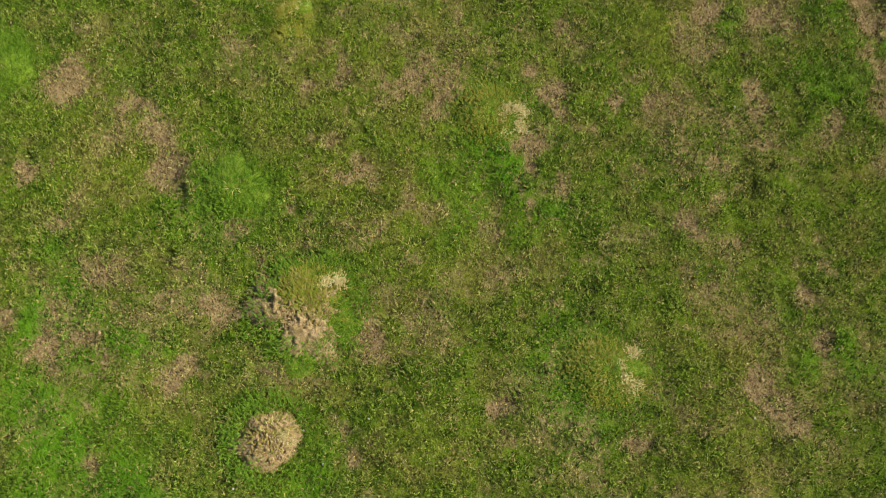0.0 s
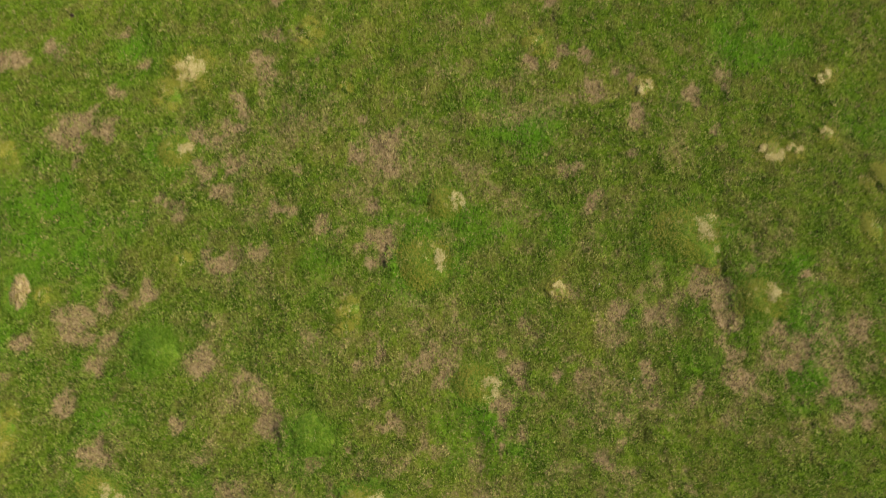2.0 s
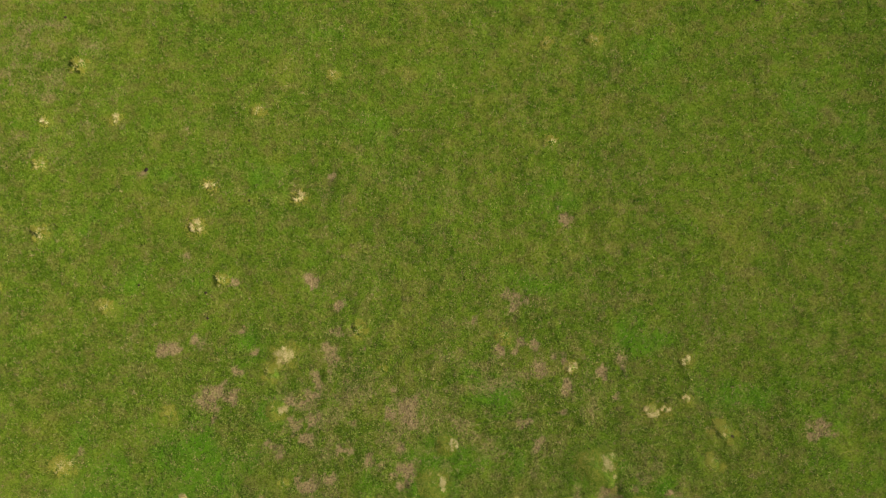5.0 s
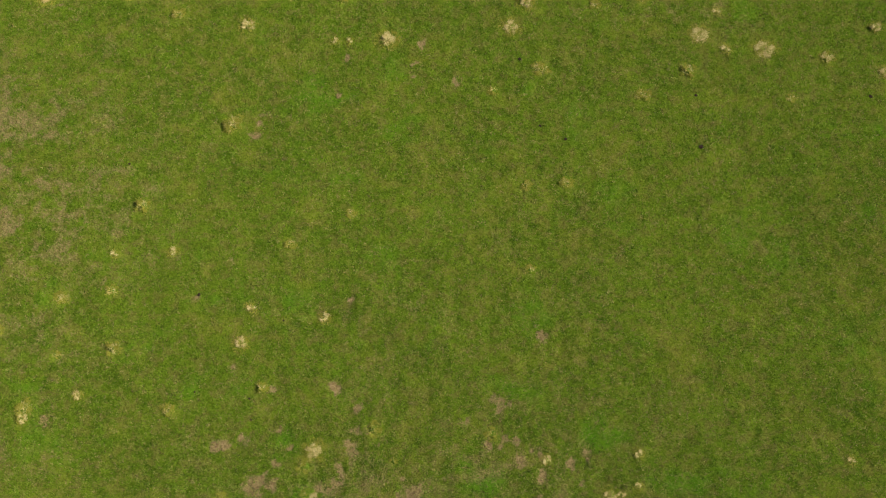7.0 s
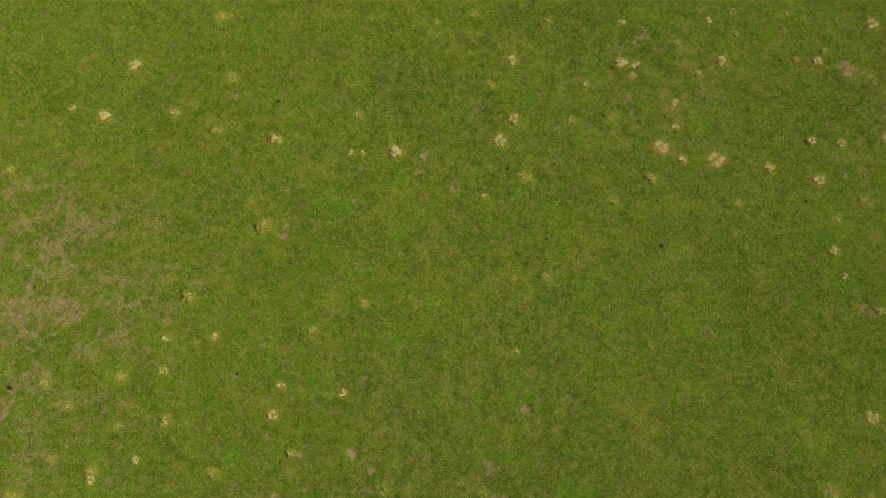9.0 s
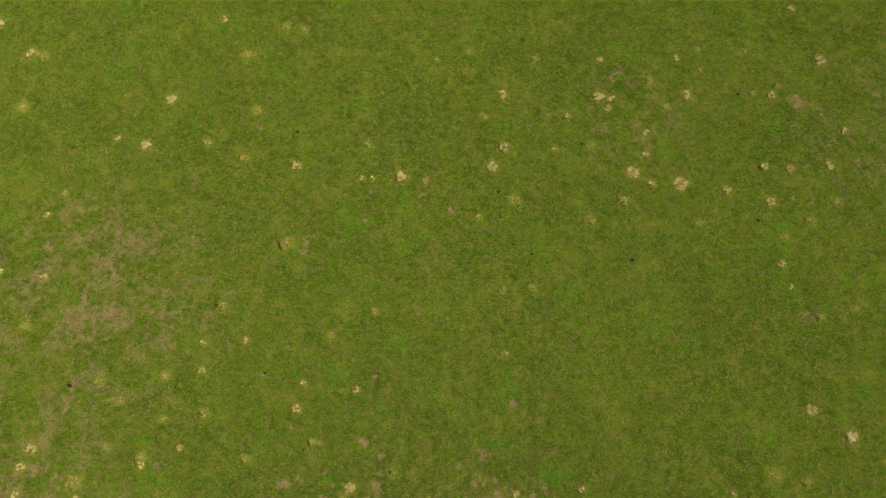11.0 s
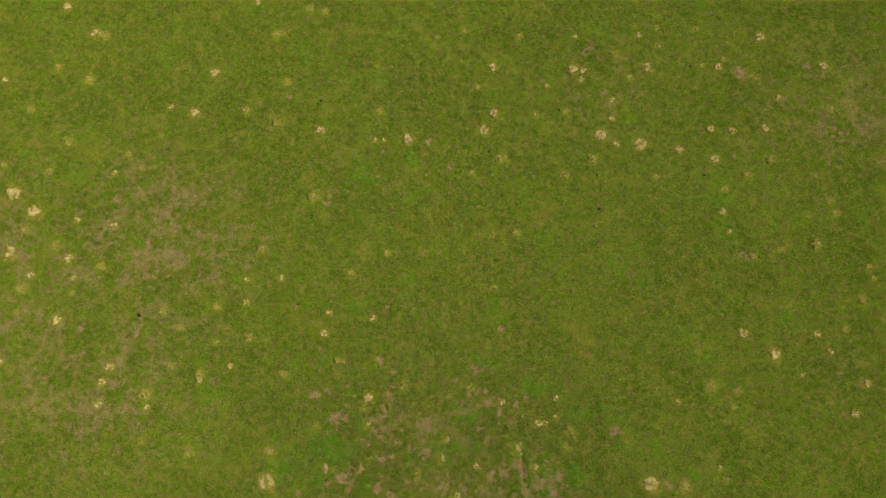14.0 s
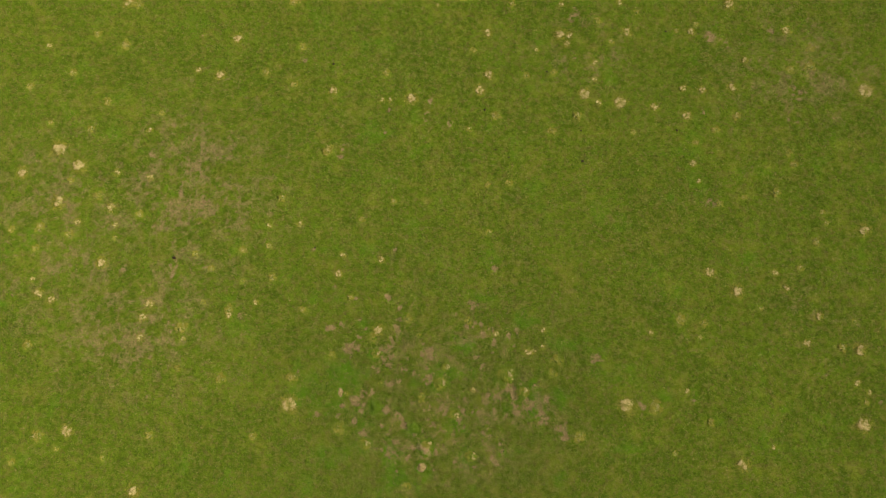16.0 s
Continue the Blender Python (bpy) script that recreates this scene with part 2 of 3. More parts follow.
GOLD_TUSSOCKS_SOUTH_MIDDLE = [
    (28.6, 14.2, 0.25), (18.1, 14.2, 0.40), (-18.4, 14.5, 0.65), (16.5, 14.6, 0.58), (1.7, 14.7, 0.45), (-2.5, 14.9, 0.46), (22.2, 15.3, 0.24),
    (-9.9, 15.7, 0.38), (-15.1, 15.8, 0.51), (-16.9, 16.4, 0.26), (-6.6, 16.5, 0.33), (-14.2, 17.9, 0.24), (-12.1, 18.1, 0.42), (25.2, 18.2, 0.41),
    (-16.4, 18.9, 0.36), (-17.6, 20.0, 0.36), (26.5, 20.1, 0.51), (-14.2, 20.2, 0.52), (-12.4, 20.5, 0.33), (-29.0, 20.6, 0.42), (3.3, 21.2, 0.32),
    (-23.4, 21.3, 0.34), (27.4, 21.5, 0.25), (-26.7, 21.6, 0.58), (-30.8, 22.0, 0.42), (-28.8, 22.2, 0.59), (27.2, 22.3, 0.33), (-5.8, 22.4, 0.36),
]
GOLD_TUSSOCKS_MIDDLE = [
    (19.9, 23.1, 0.33), (-21.7, 23.1, 0.47), (21.7, 23.6, 0.34), (-3.5, 23.7, 0.35), (24.0, 23.9, 0.48), (-11.5, 24.1, 0.44), (-24.8, 24.5, 0.55),
    (3.3, 24.9, 0.36), (4.8, 25.0, 0.40), (-26.8, 25.7, 0.38), (25.5, 26.1, 0.48), (25.2, 27.0, 0.42), (-8.2, 27.8, 0.68), (18.5, 27.9, 0.38),
    (14.0, 28.8, 0.33), (20.0, 28.9, 0.48), (8.1, 29.0, 0.50), (2.1, 29.3, 0.32), (-25.6, 29.8, 0.42), (21.7, 30.0, 0.56), (10.0, 30.2, 0.50),
    (4.0, 30.3, 0.55), (-28.6, 30.3, 0.34), (-20.5, 31.0, 0.35), (-24.5, 31.9, 0.50), (-10.8, 33.1, 0.44), (-30.3, 33.3, 0.58), (6.4, 33.5, 0.42),
]
GOLD_TUSSOCKS_NORTH_MIDDLE = [
    (25.9, 33.7, 0.50), (8.4, 33.7, 0.42), (-4.0, 33.9, 0.38), (27.4, 34.0, 0.61), (-12.9, 34.1, 0.42), (-27.2, 34.4, 0.52), (27.6, 35.4, 0.52),
    (2.5, 35.7, 0.39), (-10.2, 36.2, 0.45), (12.8, 36.2, 0.35), (-23.4, 36.6, 0.65), (26.0, 36.9, 0.51), (17.7, 37.1, 0.29), (-25.6, 37.5, 0.44),
    (19.2, 37.6, 0.29), (11.9, 38.0, 0.40), (14.8, 38.6, 0.29), (5.5, 39.5, 0.35), (-0.1, 39.5, 0.23), (17.5, 39.9, 0.30), (-10.9, 39.9, 0.58),
    (-22.6, 39.9, 0.51), (1.8, 40.0, 0.29), (14.9, 40.1, 0.29), (-23.0, 40.1, 0.51), (-7.7, 41.6, 0.36), (-8.8, 41.9, 0.51),
]
GOLD_TUSSOCKS = GOLD_TUSSOCKS_SOUTH + GOLD_TUSSOCKS_SOUTH_MIDDLE + GOLD_TUSSOCKS_MIDDLE + GOLD_TUSSOCKS_NORTH_MIDDLE
# Bare patches: x, y and width.
BARE_PATCHES_SOUTH = [
    (2.68, 4.14, 0.24), (-3.3, 4.23, 0.24), (1.98, 4.39, 0.18), (-0.91, 4.45, 0.38), (3.37, 4.65, 0.27), (0.52, 4.8, 0.20), (3.13, 4.97, 0.32),
    (-1.1, 5.15, 0.31), (-2.5, 5.24, 0.34), (-28, 5.3, 0.56), (-3.96, 5.33, 0.33), (-0.74, 5.45, 0.33), (3.79, 5.45, 0.29), (-3.45, 5.51, 0.28),
    (-4.34, 5.69, 0.28), (-2.19, 5.75, 0.25), (3.72, 5.93, 0.23), (-3.16, 6.06, 0.26), (-3.42, 6.12, 0.34), (3.98, 6.18, 0.23), (-1.82, 6.19, 0.36),
    (-0.27, 6.37, 0.20), (-1.92, 6.44, 0.30), (-10.3, 6.6, 0.39), (0.6, 6.66, 0.26), (8.1, 6.7, 1.09), (2.52, 6.72, 0.35),
]
BARE_PATCHES_SOUTH_SIDE = [
    (-2.05, 6.73, 0.29), (7.8, 6.8, 0.35), (-5.7, 6.9, 0.43), (-1.45, 6.99, 0.28), (2.95, 7.02, 0.26), (0.99, 7.21, 0.65), (-4.36, 7.29, 0.26),
    (-2.86, 7.42, 0.49), (2.81, 7.48, 0.22), (6.7, 7.5, 0.41), (-0.87, 7.55, 0.43), (-1.17, 7.69, 0.23), (-6.2, 7.8, 0.50), (-2.92, 7.82, 0.48),
    (1.64, 7.86, 0.24), (3.38, 7.89, 0.33), (6.5, 7.9, 0.56), (4.17, 7.96, 0.28), (2.2, 8.16, 0.27), (-3.28, 8.2, 0.33), (-7.3, 8.2, 0.31),
    (4.8, 8.2, 0.62), (1.84, 8.23, 0.22), (-0.25, 8.24, 0.51), (-8.8, 8.3, 0.55), (7.1, 8.3, 0.22), (5.6, 8.3, 0.57),
]
BARE_PATCHES_SOUTH_MIDDLE = [
    (1.21, 8.34, 0.35), (3.3, 8.34, 0.36), (-1.5, 8.38, 0.25), (13.5, 8.4, 0.79), (29.8, 8.4, 0.57), (-4.03, 8.45, 0.42), (2.55, 8.45, 0.27),
    (2, 8.52, 0.23), (-5.6, 8.6, 0.62), (-1.08, 8.62, 0.24), (17.2, 8.8, 0.55), (-7.1, 8.8, 0.26), (6, 8.8, 0.36), (7.1, 8.9, 0.30),
    (4.8, 9.1, 0.63), (5.6, 9.1, 0.41), (1.32, 9.13, 0.24), (0.21, 9.24, 0.22), (-6.1, 9.3, 0.52), (2.83, 9.35, 0.26), (4.33, 9.38, 0.31),
    (3, 9.4, 0.42), (-5, 9.6, 0.48), (-5.6, 9.7, 0.41), (2, 9.7, 0.26), (4.6, 9.8, 0.64), (-20.6, 9.9, 0.32),
]
BARE_PATCHES_MIDDLE = [
    (6.3, 10, 0.29), (5.2, 10.1, 0.24), (-1.2, 10.3, 0.48), (4.5, 10.3, 0.52), (-3.9, 10.4, 0.48), (26.6, 10.5, 0.57), (-3.1, 10.5, 0.37),
    (-1.2, 10.7, 0.46), (-1.7, 10.8, 0.22), (-2.1, 11, 0.34), (-10.3, 11.1, 0.47), (1.7, 11.2, 0.27), (-2.8, 11.3, 0.46), (-1.3, 11.3, 0.42),
    (2.6, 11.3, 0.38), (-4.7, 11.4, 0.54), (-3.9, 11.6, 0.46), (-1, 11.8, 0.42), (10.7, 11.9, 0.63), (-4.3, 11.9, 0.46), (-2.7, 12.1, 0.30),
    (-3.7, 12.2, 0.44), (-0.9, 12.2, 0.38), (2.1, 12.2, 0.54), (-4.1, 12.4, 0.54), (-1.6, 12.4, 0.33), (3.4, 12.4, 0.22),
]
BARE_PATCHES_NORTH_MIDDLE = [
    (-20.6, 12.6, 0.45), (-6.5, 12.6, 0.44), (-3.9, 12.7, 0.66), (-1.1, 12.7, 0.36), (-3.4, 12.7, 0.22), (-6, 12.8, 0.44), (3.4, 12.8, 0.27),
    (4.8, 12.8, 0.19), (-6.6, 12.9, 0.61), (3, 13, 0.28), (-1.4, 13.1, 0.30), (-4.8, 13.3, 0.25), (-6.3, 13.3, 0.25), (3.4, 13.3, 0.27),
    (-3.5, 13.4, 0.45), (-5.9, 13.6, 0.32), (4.4, 13.6, 0.31), (2.8, 13.7, 0.39), (5.1, 13.9, 0.39), (3.4, 14, 0.56), (-3.2, 14.1, 0.45),
    (-5.4, 14.3, 0.39), (2, 14.3, 0.25), (-22, 14.4, 0.46), (-3.2, 14.4, 0.62), (-8.1, 14.4, 0.39), (-2.1, 14.4, 0.25),
]
BARE_PATCHES_NORTH_SIDE = [
    (1.6, 14.4, 0.32), (-19.3, 14.5, 0.78), (2.2, 14.5, 0.39), (2.6, 14.5, 0.39), (-7.2, 14.7, 0.36), (-3, 14.9, 0.51), (-5.8, 14.9, 0.29),
    (1.6, 14.9, 0.34), (15.5, 15.1, 0.34), (-4.9, 15.1, 0.16), (0.8, 15.2, 0.40), (-14.3, 15.5, 0.34), (2, 15.7, 0.57), (-3.1, 15.8, 0.32),
    (-6.2, 16.6, 0.26), (-3.9, 16.6, 0.41), (-21.4, 16.8, 0.40), (-7.7, 17.3, 0.29), (-8.3, 17.8, 0.29), (28.7, 17.8, 0.41), (-8.1, 17.9, 0.39),
    (-25.4, 18.3, 0.33), (3.6, 18.6, 0.48), (-2, 18.8, 0.23), (-19, 18.8, 0.99), (-2, 18.9, 0.21), (-5.3, 19, 0.29),
]
BARE_PATCHES_NORTH = [
    (-17, 19.1, 0.46), (-22.6, 19.2, 0.67), (-24.6, 19.3, 0.58), (-26.2, 19.4, 0.74), (-3.4, 20, 0.29), (-9, 20.2, 0.34), (-13.1, 20.2, 0.30),
    (17.2, 21.5, 0.80), (-7.9, 21.7, 0.30), (-21.2, 22, 0.47), (-17.4, 22.6, 0.80), (19.3, 23.2, 0.67), (-17.2, 24, 0.67), (18.4, 24.3, 0.41),
    (-18.8, 24.4, 1.01), (-24.6, 24.5, 0.58), (18.6, 24.8, 0.34), (-22.3, 25, 0.42), (-7.3, 27.3, 0.53), (-21.1, 27.7, 1.03), (-7.1, 27.9, 0.54),
    (-17.8, 28.8, 0.82), (-19.8, 28.8, 0.69), (-4, 29.2, 0.27), (25.9, 29.5, 0.73), (0.7, 29.9, 0.41), (-19.4, 30.2, 0.55),
]
BARE_PATCHES_FAR_NORTH = [
    (-1.1, 30.2, 0.33), (19.2, 30.4, 0.56), (-1, 30.5, 0.41), (-3.8, 31, 0.37), (-0.8, 31.8, 0.70), (26.3, 31.9, 1.06), (-8.7, 32, 0.55),
    (-29.5, 32.7, 0.43), (-30.4, 33.3, 0.61), (-18.5, 33.6, 0.49), (8.7, 33.6, 0.44), (-15.6, 33.8, 0.39), (16.3, 34.2, 0.49), (22.6, 34.8, 0.35),
    (10, 34.9, 0.28), (17.4, 34.9, 0.42), (-10, 35.1, 0.49), (21.5, 36.1, 1.08), (9.3, 36.2, 0.43), (20.2, 36.5, 0.86), (24.9, 36.9, 0.58),
    (-17.6, 37.2, 0.41), (10.1, 38.5, 1.07), (-14.7, 42.7, 0.88),
]
BARE_PATCHES = (
    BARE_PATCHES_SOUTH + BARE_PATCHES_SOUTH_SIDE + BARE_PATCHES_SOUTH_MIDDLE + BARE_PATCHES_MIDDLE
    + BARE_PATCHES_NORTH_MIDDLE + BARE_PATCHES_NORTH_SIDE + BARE_PATCHES_NORTH + BARE_PATCHES_FAR_NORTH
)
DUNG_SPOTS = [
    (8.0, 11.6, 0.09), (-6.9, 15.3, 0.07), (-7.0, 16.1, 0.08), (-9.0, 16.4, 0.07), (-5.9, 19.2, 0.07), (-19.1, 19.7, 0.23), (-9.1, 20.3, 0.13),
    (-12.2, 26.0, 0.11), (10.2, 26.6, 0.19), (4.9, 27.0, 0.13), (3.9, 27.6, 0.11), (17.2, 28.9, 0.16), (10.2, 29.0, 0.13), (3.2, 30.8, 0.14),
    (7.9, 33.8, 0.14), (-7.9, 34.7, 0.17), (16.9, 37.0, 0.14),
]
STONES = [(3.1, 8.1), (2.6, 9.8), (-13.4, 18.4), (-4.2, 26.7), (-0.74, 4.62), (-1.37, 4.50), (-2.02, 3.92), (-2.19, 4.28), (-1.17, 4.16), (3.01, 4.61), (3.91, 5.33), (3.98, 4.50)]
# Small broken banks that face west: from x, y to x, y and how high.
BANKS = [
    (4.82, 10.42, 4.78, 9.0, 0.045), (-1.02, 10.5, -1.01, 9.90, 0.055), (-2.88, 15.27, -2.81, 14.58, 0.05), (-2.71, 7.43, -2.74, 6.96, 0.055),
    (-2.05, 4.65, -1.99, 4.03, 0.05), (-1.85, 5.88, -1.61, 5.36, 0.06), (3.52, 7.36, 3.30, 7.04, 0.05),
]
# Broadly worn stretches of the pasture: x, y, two radii and how worn.
WORN_AREAS = [
    (0.0, 7.0, 8.0, 5.5, 0.7), (5.0, 8.5, 5.0, 4.0, 0.7), (0.0, 12.5, 8.0, 3.5, 0.62), (2.5, 13.0, 4.0, 3.5, 0.65),
    (-18.0, 25.0, 9.0, 9.0, 0.95), (-22.0, 15.0, 10.0, 8.0, 0.85), (-27.0, 22.0, 9.0, 11.0, 0.85), (3.5, 9.2, 2.6, 2.2, 0.95), (-3.8, 6.3, 1.8, 1.8, 0.85), (27.0, 15.0, 7.0, 7.0, 0.55),
    (27.0, 34.0, 9.0, 8.0, 0.75), (11.0, 35.0, 7.0, 5.0, 0.68), (9.0, 7.0, 4.0, 3.0, 0.5), (-8.0, 31.0, 6.0, 4.0, 0.25),
    (0.0, 20.0, 40.0, 30.0, 0.36),
]


rng = np.random.default_rng(7)
X0, Y0, CELL, NX, NY = -44.0, -6.0, 0.08, 1100, 720


def lattice(x, y, seed):
    """Smooth value noise between 0 and 1."""
    table = np.random.default_rng(seed).random((256, 256))
    i, j = np.floor(x).astype(int), np.floor(y).astype(int)
    u, v = x - i, y - j
    u, v = u * u * (3 - 2 * u), v * v * (3 - 2 * v)
    at = lambda a, b: table[a % 256, b % 256]
    return (at(i, j) * (1 - u) + at(i + 1, j) * u) * (1 - v) + (at(i, j + 1) * (1 - u) + at(i + 1, j + 1) * u) * v


def cloud(x, y, scale, seed, octaves=4):
    total, weight = 0.0, 0.0
    for k in range(octaves):
        total = total + lattice(x * scale * 2 ** k + 17.3 * k, y * scale * 2 ** k - 9.1 * k, seed + k) * 0.55 ** k
        weight += 0.55 ** k
    return total / weight


def ramp(v, low, high):
    v = np.clip((v - low) / (high - low), 0, 1)
    return v * v * (3 - 2 * v)


def coarse(x, y):
    """How coarse the sward is drawn: 1 where it is passed closest, more further out."""
    dx = np.maximum(np.abs(x) - 5.6, 0)
    dy = np.maximum(np.maximum(3.4 - y, y - 10.3), 0)
    return np.clip(1 + np.hypot(dx, dy) / 6.5, 1, 3.15)


def margin(x, y):
    """1 over the pasture, falling to 0 at its outer edge."""
    return np.clip(np.minimum(np.minimum(39.0 - np.abs(x), y + 2.0), 47 - y) / 5, 0, 1)


GX, GY = np.meshgrid(X0 + CELL * np.arange(NX), Y0 + CELL * np.arange(NY), indexing="ij")
WX = GX + 0.55 * (cloud(GX, GY, 1.6, 31) - 0.5)
WY = GY + 0.55 * (cloud(GX, GY, 1.6, 41) - 0.5)


def spot(field, x, y, rx, ry, amount):
    """Raises the field by a soft spot, with ragged edges."""
    i0, i1 = int((x - 3 * rx - X0) / CELL), int((x + 3 * rx - X0) / CELL) + 2
    j0, j1 = int((y - 3 * ry - Y0) / CELL), int((y + 3 * ry - Y0) / CELL) + 2
    s = np.s_[max(i0, 0):max(i1, 0), max(j0, 0):max(j1, 0)]
    i, j = min(max(int((x - X0) / CELL), 0), NX - 1), min(max(int((y - Y0) / CELL), 0), NY - 1)
    dx, dy = WX[s] - WX[i, j], WY[s] - WY[i, j]
    field[s] = np.maximum(field[s], amount * np.exp(-(dx / rx) ** 2 - (dy / ry) ** 2))


worn = np.zeros_like(GX)
for x, y, rx, ry, amount in WORN_AREAS:
    worn = np.maximum(worn, amount * np.exp(-((GX - x) / rx) ** 2 - ((GY - y) / ry) ** 2))
patch = np.zeros_like(GX)
for x, y, d in BARE_PATCHES:
    spot(patch, x, y, d * rng.uniform(0.5, 0.72), d * rng.uniform(0.5, 0.72), float(np.clip(1.2 - 0.25 * coarse(np.array(x), np.array(y)), 0.44, 0.98)))
speckle = cloud(WX, WY, 0.9, 3, 5)
clumps = cloud(GX, GY, 2.6, 13, 4)
tread = cloud(GX, GY, 5.5, 23, 2)
mottle = 0.36 * speckle + 0.36 * clumps + 0.28 * tread
ragged = 1.6 * (clumps - 0.5) + 1.6 * (tread - 0.5)
bare_map = 0.92 * ramp(0.95 * patch + ragged, 0.08, 0.85) * ramp(patch, 0.02, 0.28)
bare_map = np.maximum(bare_map, (0.16 + (0.52 + 0.16 * np.clip(2 - coarse(GX, GY), 0, 1)) * worn) * ramp(mottle + 0.10 * (worn - 0.4), 0.38, 0.66))
drift = cloud(GX, GY, 2.2, 27, 2)
lush_map = (1.05 + 1.1 * np.clip(2 - coarse(GX, GY), 0, 1)) * (cloud(WX, WY, 0.55, 51, 5) - 0.47) - 0.5 * bare_map
yellow_map = 0.28 * ramp(0.6 * cloud(GX, GY, 0.8, 61, 4) + 0.4 * clumps, 0.48, 0.8)
for x, y, d in STRAW_TUSSOCKS:
    spot(yellow_map, x, y, d * 0.7, d * 0.7, 0.4)
for x, y, d in GOLD_TUSSOCKS:
    spot(yellow_map, x, y, d * 0.7, d * 0.7, 0.5)
    spot(lush_map, x, y, d * 1.1, d * 1.1, 0.35)
for x, y, d in MOUNDS + GREEN_MOUNDS:
    spot(lush_map, x - 0.1, y - 0.05, d * 1.0, d * 1.0, 0.5)


rim = np.clip(margin(GX, GY) * 1.6, 0, 1)
bare_map, lush_map, yellow_map = bare_map * rim, lush_map * rim, yellow_map * rim


def sample(field, x, y, outside=0.0):
    u = np.clip((x - X0) / CELL, 0, NX - 1.001)
    v = np.clip((y - Y0) / CELL, 0, NY - 1.001)
    i, j = u.astype(int), v.astype(int)
    a, b = u - i, v - j
    value = (field[i, j] * (1 - a) + field[i + 1, j] * a) * (1 - b) + (field[i, j + 1] * (1 - a) + field[i + 1, j + 1] * a) * b
    inside = (x > X0) & (x < X0 + CELL * NX) & (y > Y0) & (y < Y0 + CELL * NY)
    return np.where(inside, value, outside)


def thickness(s):
    """Tufts for a given coarseness."""
    return (1 + 1.3 * np.clip(2 - s, 0, 1)) / s ** 1.9


def cushion(x, y, s):
    """How the turf stands in small cushions and gapes between them; even where it is only seen from afar."""
    far = np.clip((s - 1) / 0.7, 0, 1)
    return (1 - far) * (0.6 * lattice(x * 17, y * 17, 5) + 0.4 * lattice(x * 7, y * 7, 6)) + far * 0.57


def banks(x, y):
    """Turf steps: a short west face, then a gentle fall to the east."""
    rise = np.zeros_like(x)
    for x0, y0, x1, y1, tall in BANKS:
        near = (np.abs(x - x0) < 2.2) & (np.abs(y - (y0 + y1) / 2) < 2.2)
        px, py = x[near], y[near]
        along = (y0 - py) / (y0 - y1)
        east = px - (x0 + (x1 - x0) * along) - 0.22 * (lattice(px * 3 + 5, py * 3, 97) - 0.5) - 0.10 * (lattice(px * 9, py * 9, 98) - 0.5)
        ends = ramp(along, -0.35, 0.1) * ramp(1 - along, -0.35, 0.1)
        rise[near] += tall * ends * ramp(east, -0.05, 0.05) * np.exp(-np.clip(east, 0, None) / 0.55)
    return rise


def height(x, y):
    """Height of the bare ground: gentle swells, hummocks and hoof-trodden lumps."""
    x, y = np.asarray(x, float), np.asarray(y, float)
    swell = 0.16 * (cloud(x, y, 0.09, 71, 2) - 0.5) + 0.10 * (cloud(x, y, 0.7, 81, 2) - 0.5)
    lumps = 0.09 * (cloud(x, y, 2.3, 91, 3) - 0.5) + 0.03 * (lattice(x * 7.0, y * 7.0, 95) - 0.5)
    return swell + lumps - 0.025 * sample(bare_map, x, y) + banks(x, y)


def strew(ob_data, name, values):
    layer = ob_data.attributes.new(name, "FLOAT", "POINT")
    layer.data.foreach_set("value", np.ascontiguousarray(values, np.float32))


def mesh_from(name, verts, faces, material, smooth=False):
    """verts (n, 3) and faces (m, 3 or 4) as arrays."""
    me = bpy.data.meshes.new(name)
    m, k = faces.shape
    me.vertices.add(len(verts))
    me.vertices.foreach_set("co", np.ascontiguousarray(verts, np.float32).ravel())
    me.loops.add(m * k)
    me.loops.foreach_set("vertex_index", np.ascontiguousarray(faces, np.int32).ravel())
    me.polygons.add(m)
    me.polygons.foreach_set("loop_start", np.arange(0, m * k, k, dtype=np.int32))
    if smooth:
        me.polygons.foreach_set("use_smooth", np.ones(m, bool))
    me.materials.append(material)
    me.update(calc_edges=True)
    return me


def lines(*runs):
    """Grid lines from runs of (start, end, step)."""
    return np.concatenate([np.arange(a, b - 1e-6, s) for a, b, s in runs])


def ground():
    far = [12, 30, 70, 150, 320, 700, 1500, 3000]
    xs = np.concatenate([-44 - np.array(far[::-1]), lines((-44, -33, 0.4), (-33, -6, 0.14), (-6, 6, 0.08), (6, 33, 0.14), (33, 44.1, 0.4)), 44 + np.array(far)])
    ys = np.concatenate([-6 - np.array(far[::-1]), lines((-6, 2, 0.25), (2, 3.4, 0.12), (3.4, 10.4, 0.08), (10.4, 42, 0.14), (42, 51.7, 0.3)), 51.6 + np.array(far)])
    gx, gy = np.meshgrid(xs, ys, indexing="ij")
    x, y = gx.ravel(), gy.ravel()
    index = np.arange(len(x)).reshape(gx.shape)
    faces = np.stack([index[:-1, :-1], index[1:, :-1], index[1:, 1:], index[:-1, 1:]], -1).reshape(-1, 4)
    me = mesh_from("ground", np.stack([x, y, height(x, y)], 1), faces, SOIL, True)
    close = coarse(x, y)
    gaps = 0.3 * ramp(0.56 - cushion(x, y, close), 0, 0.2) * np.clip(1.5 - close, 0, 0.4) / 0.4
    strew(me, "bare", np.maximum(sample(bare_map, x, y, 0.05), gaps))
    strew(me, "lush", sample(lush_map, x, y, 0))
    strew(me, "yellow", sample(yellow_map, x, y))
    return tagged(new("ground", me), "grazed green pasture with worn bare earth patches", "ground", kind="structure")


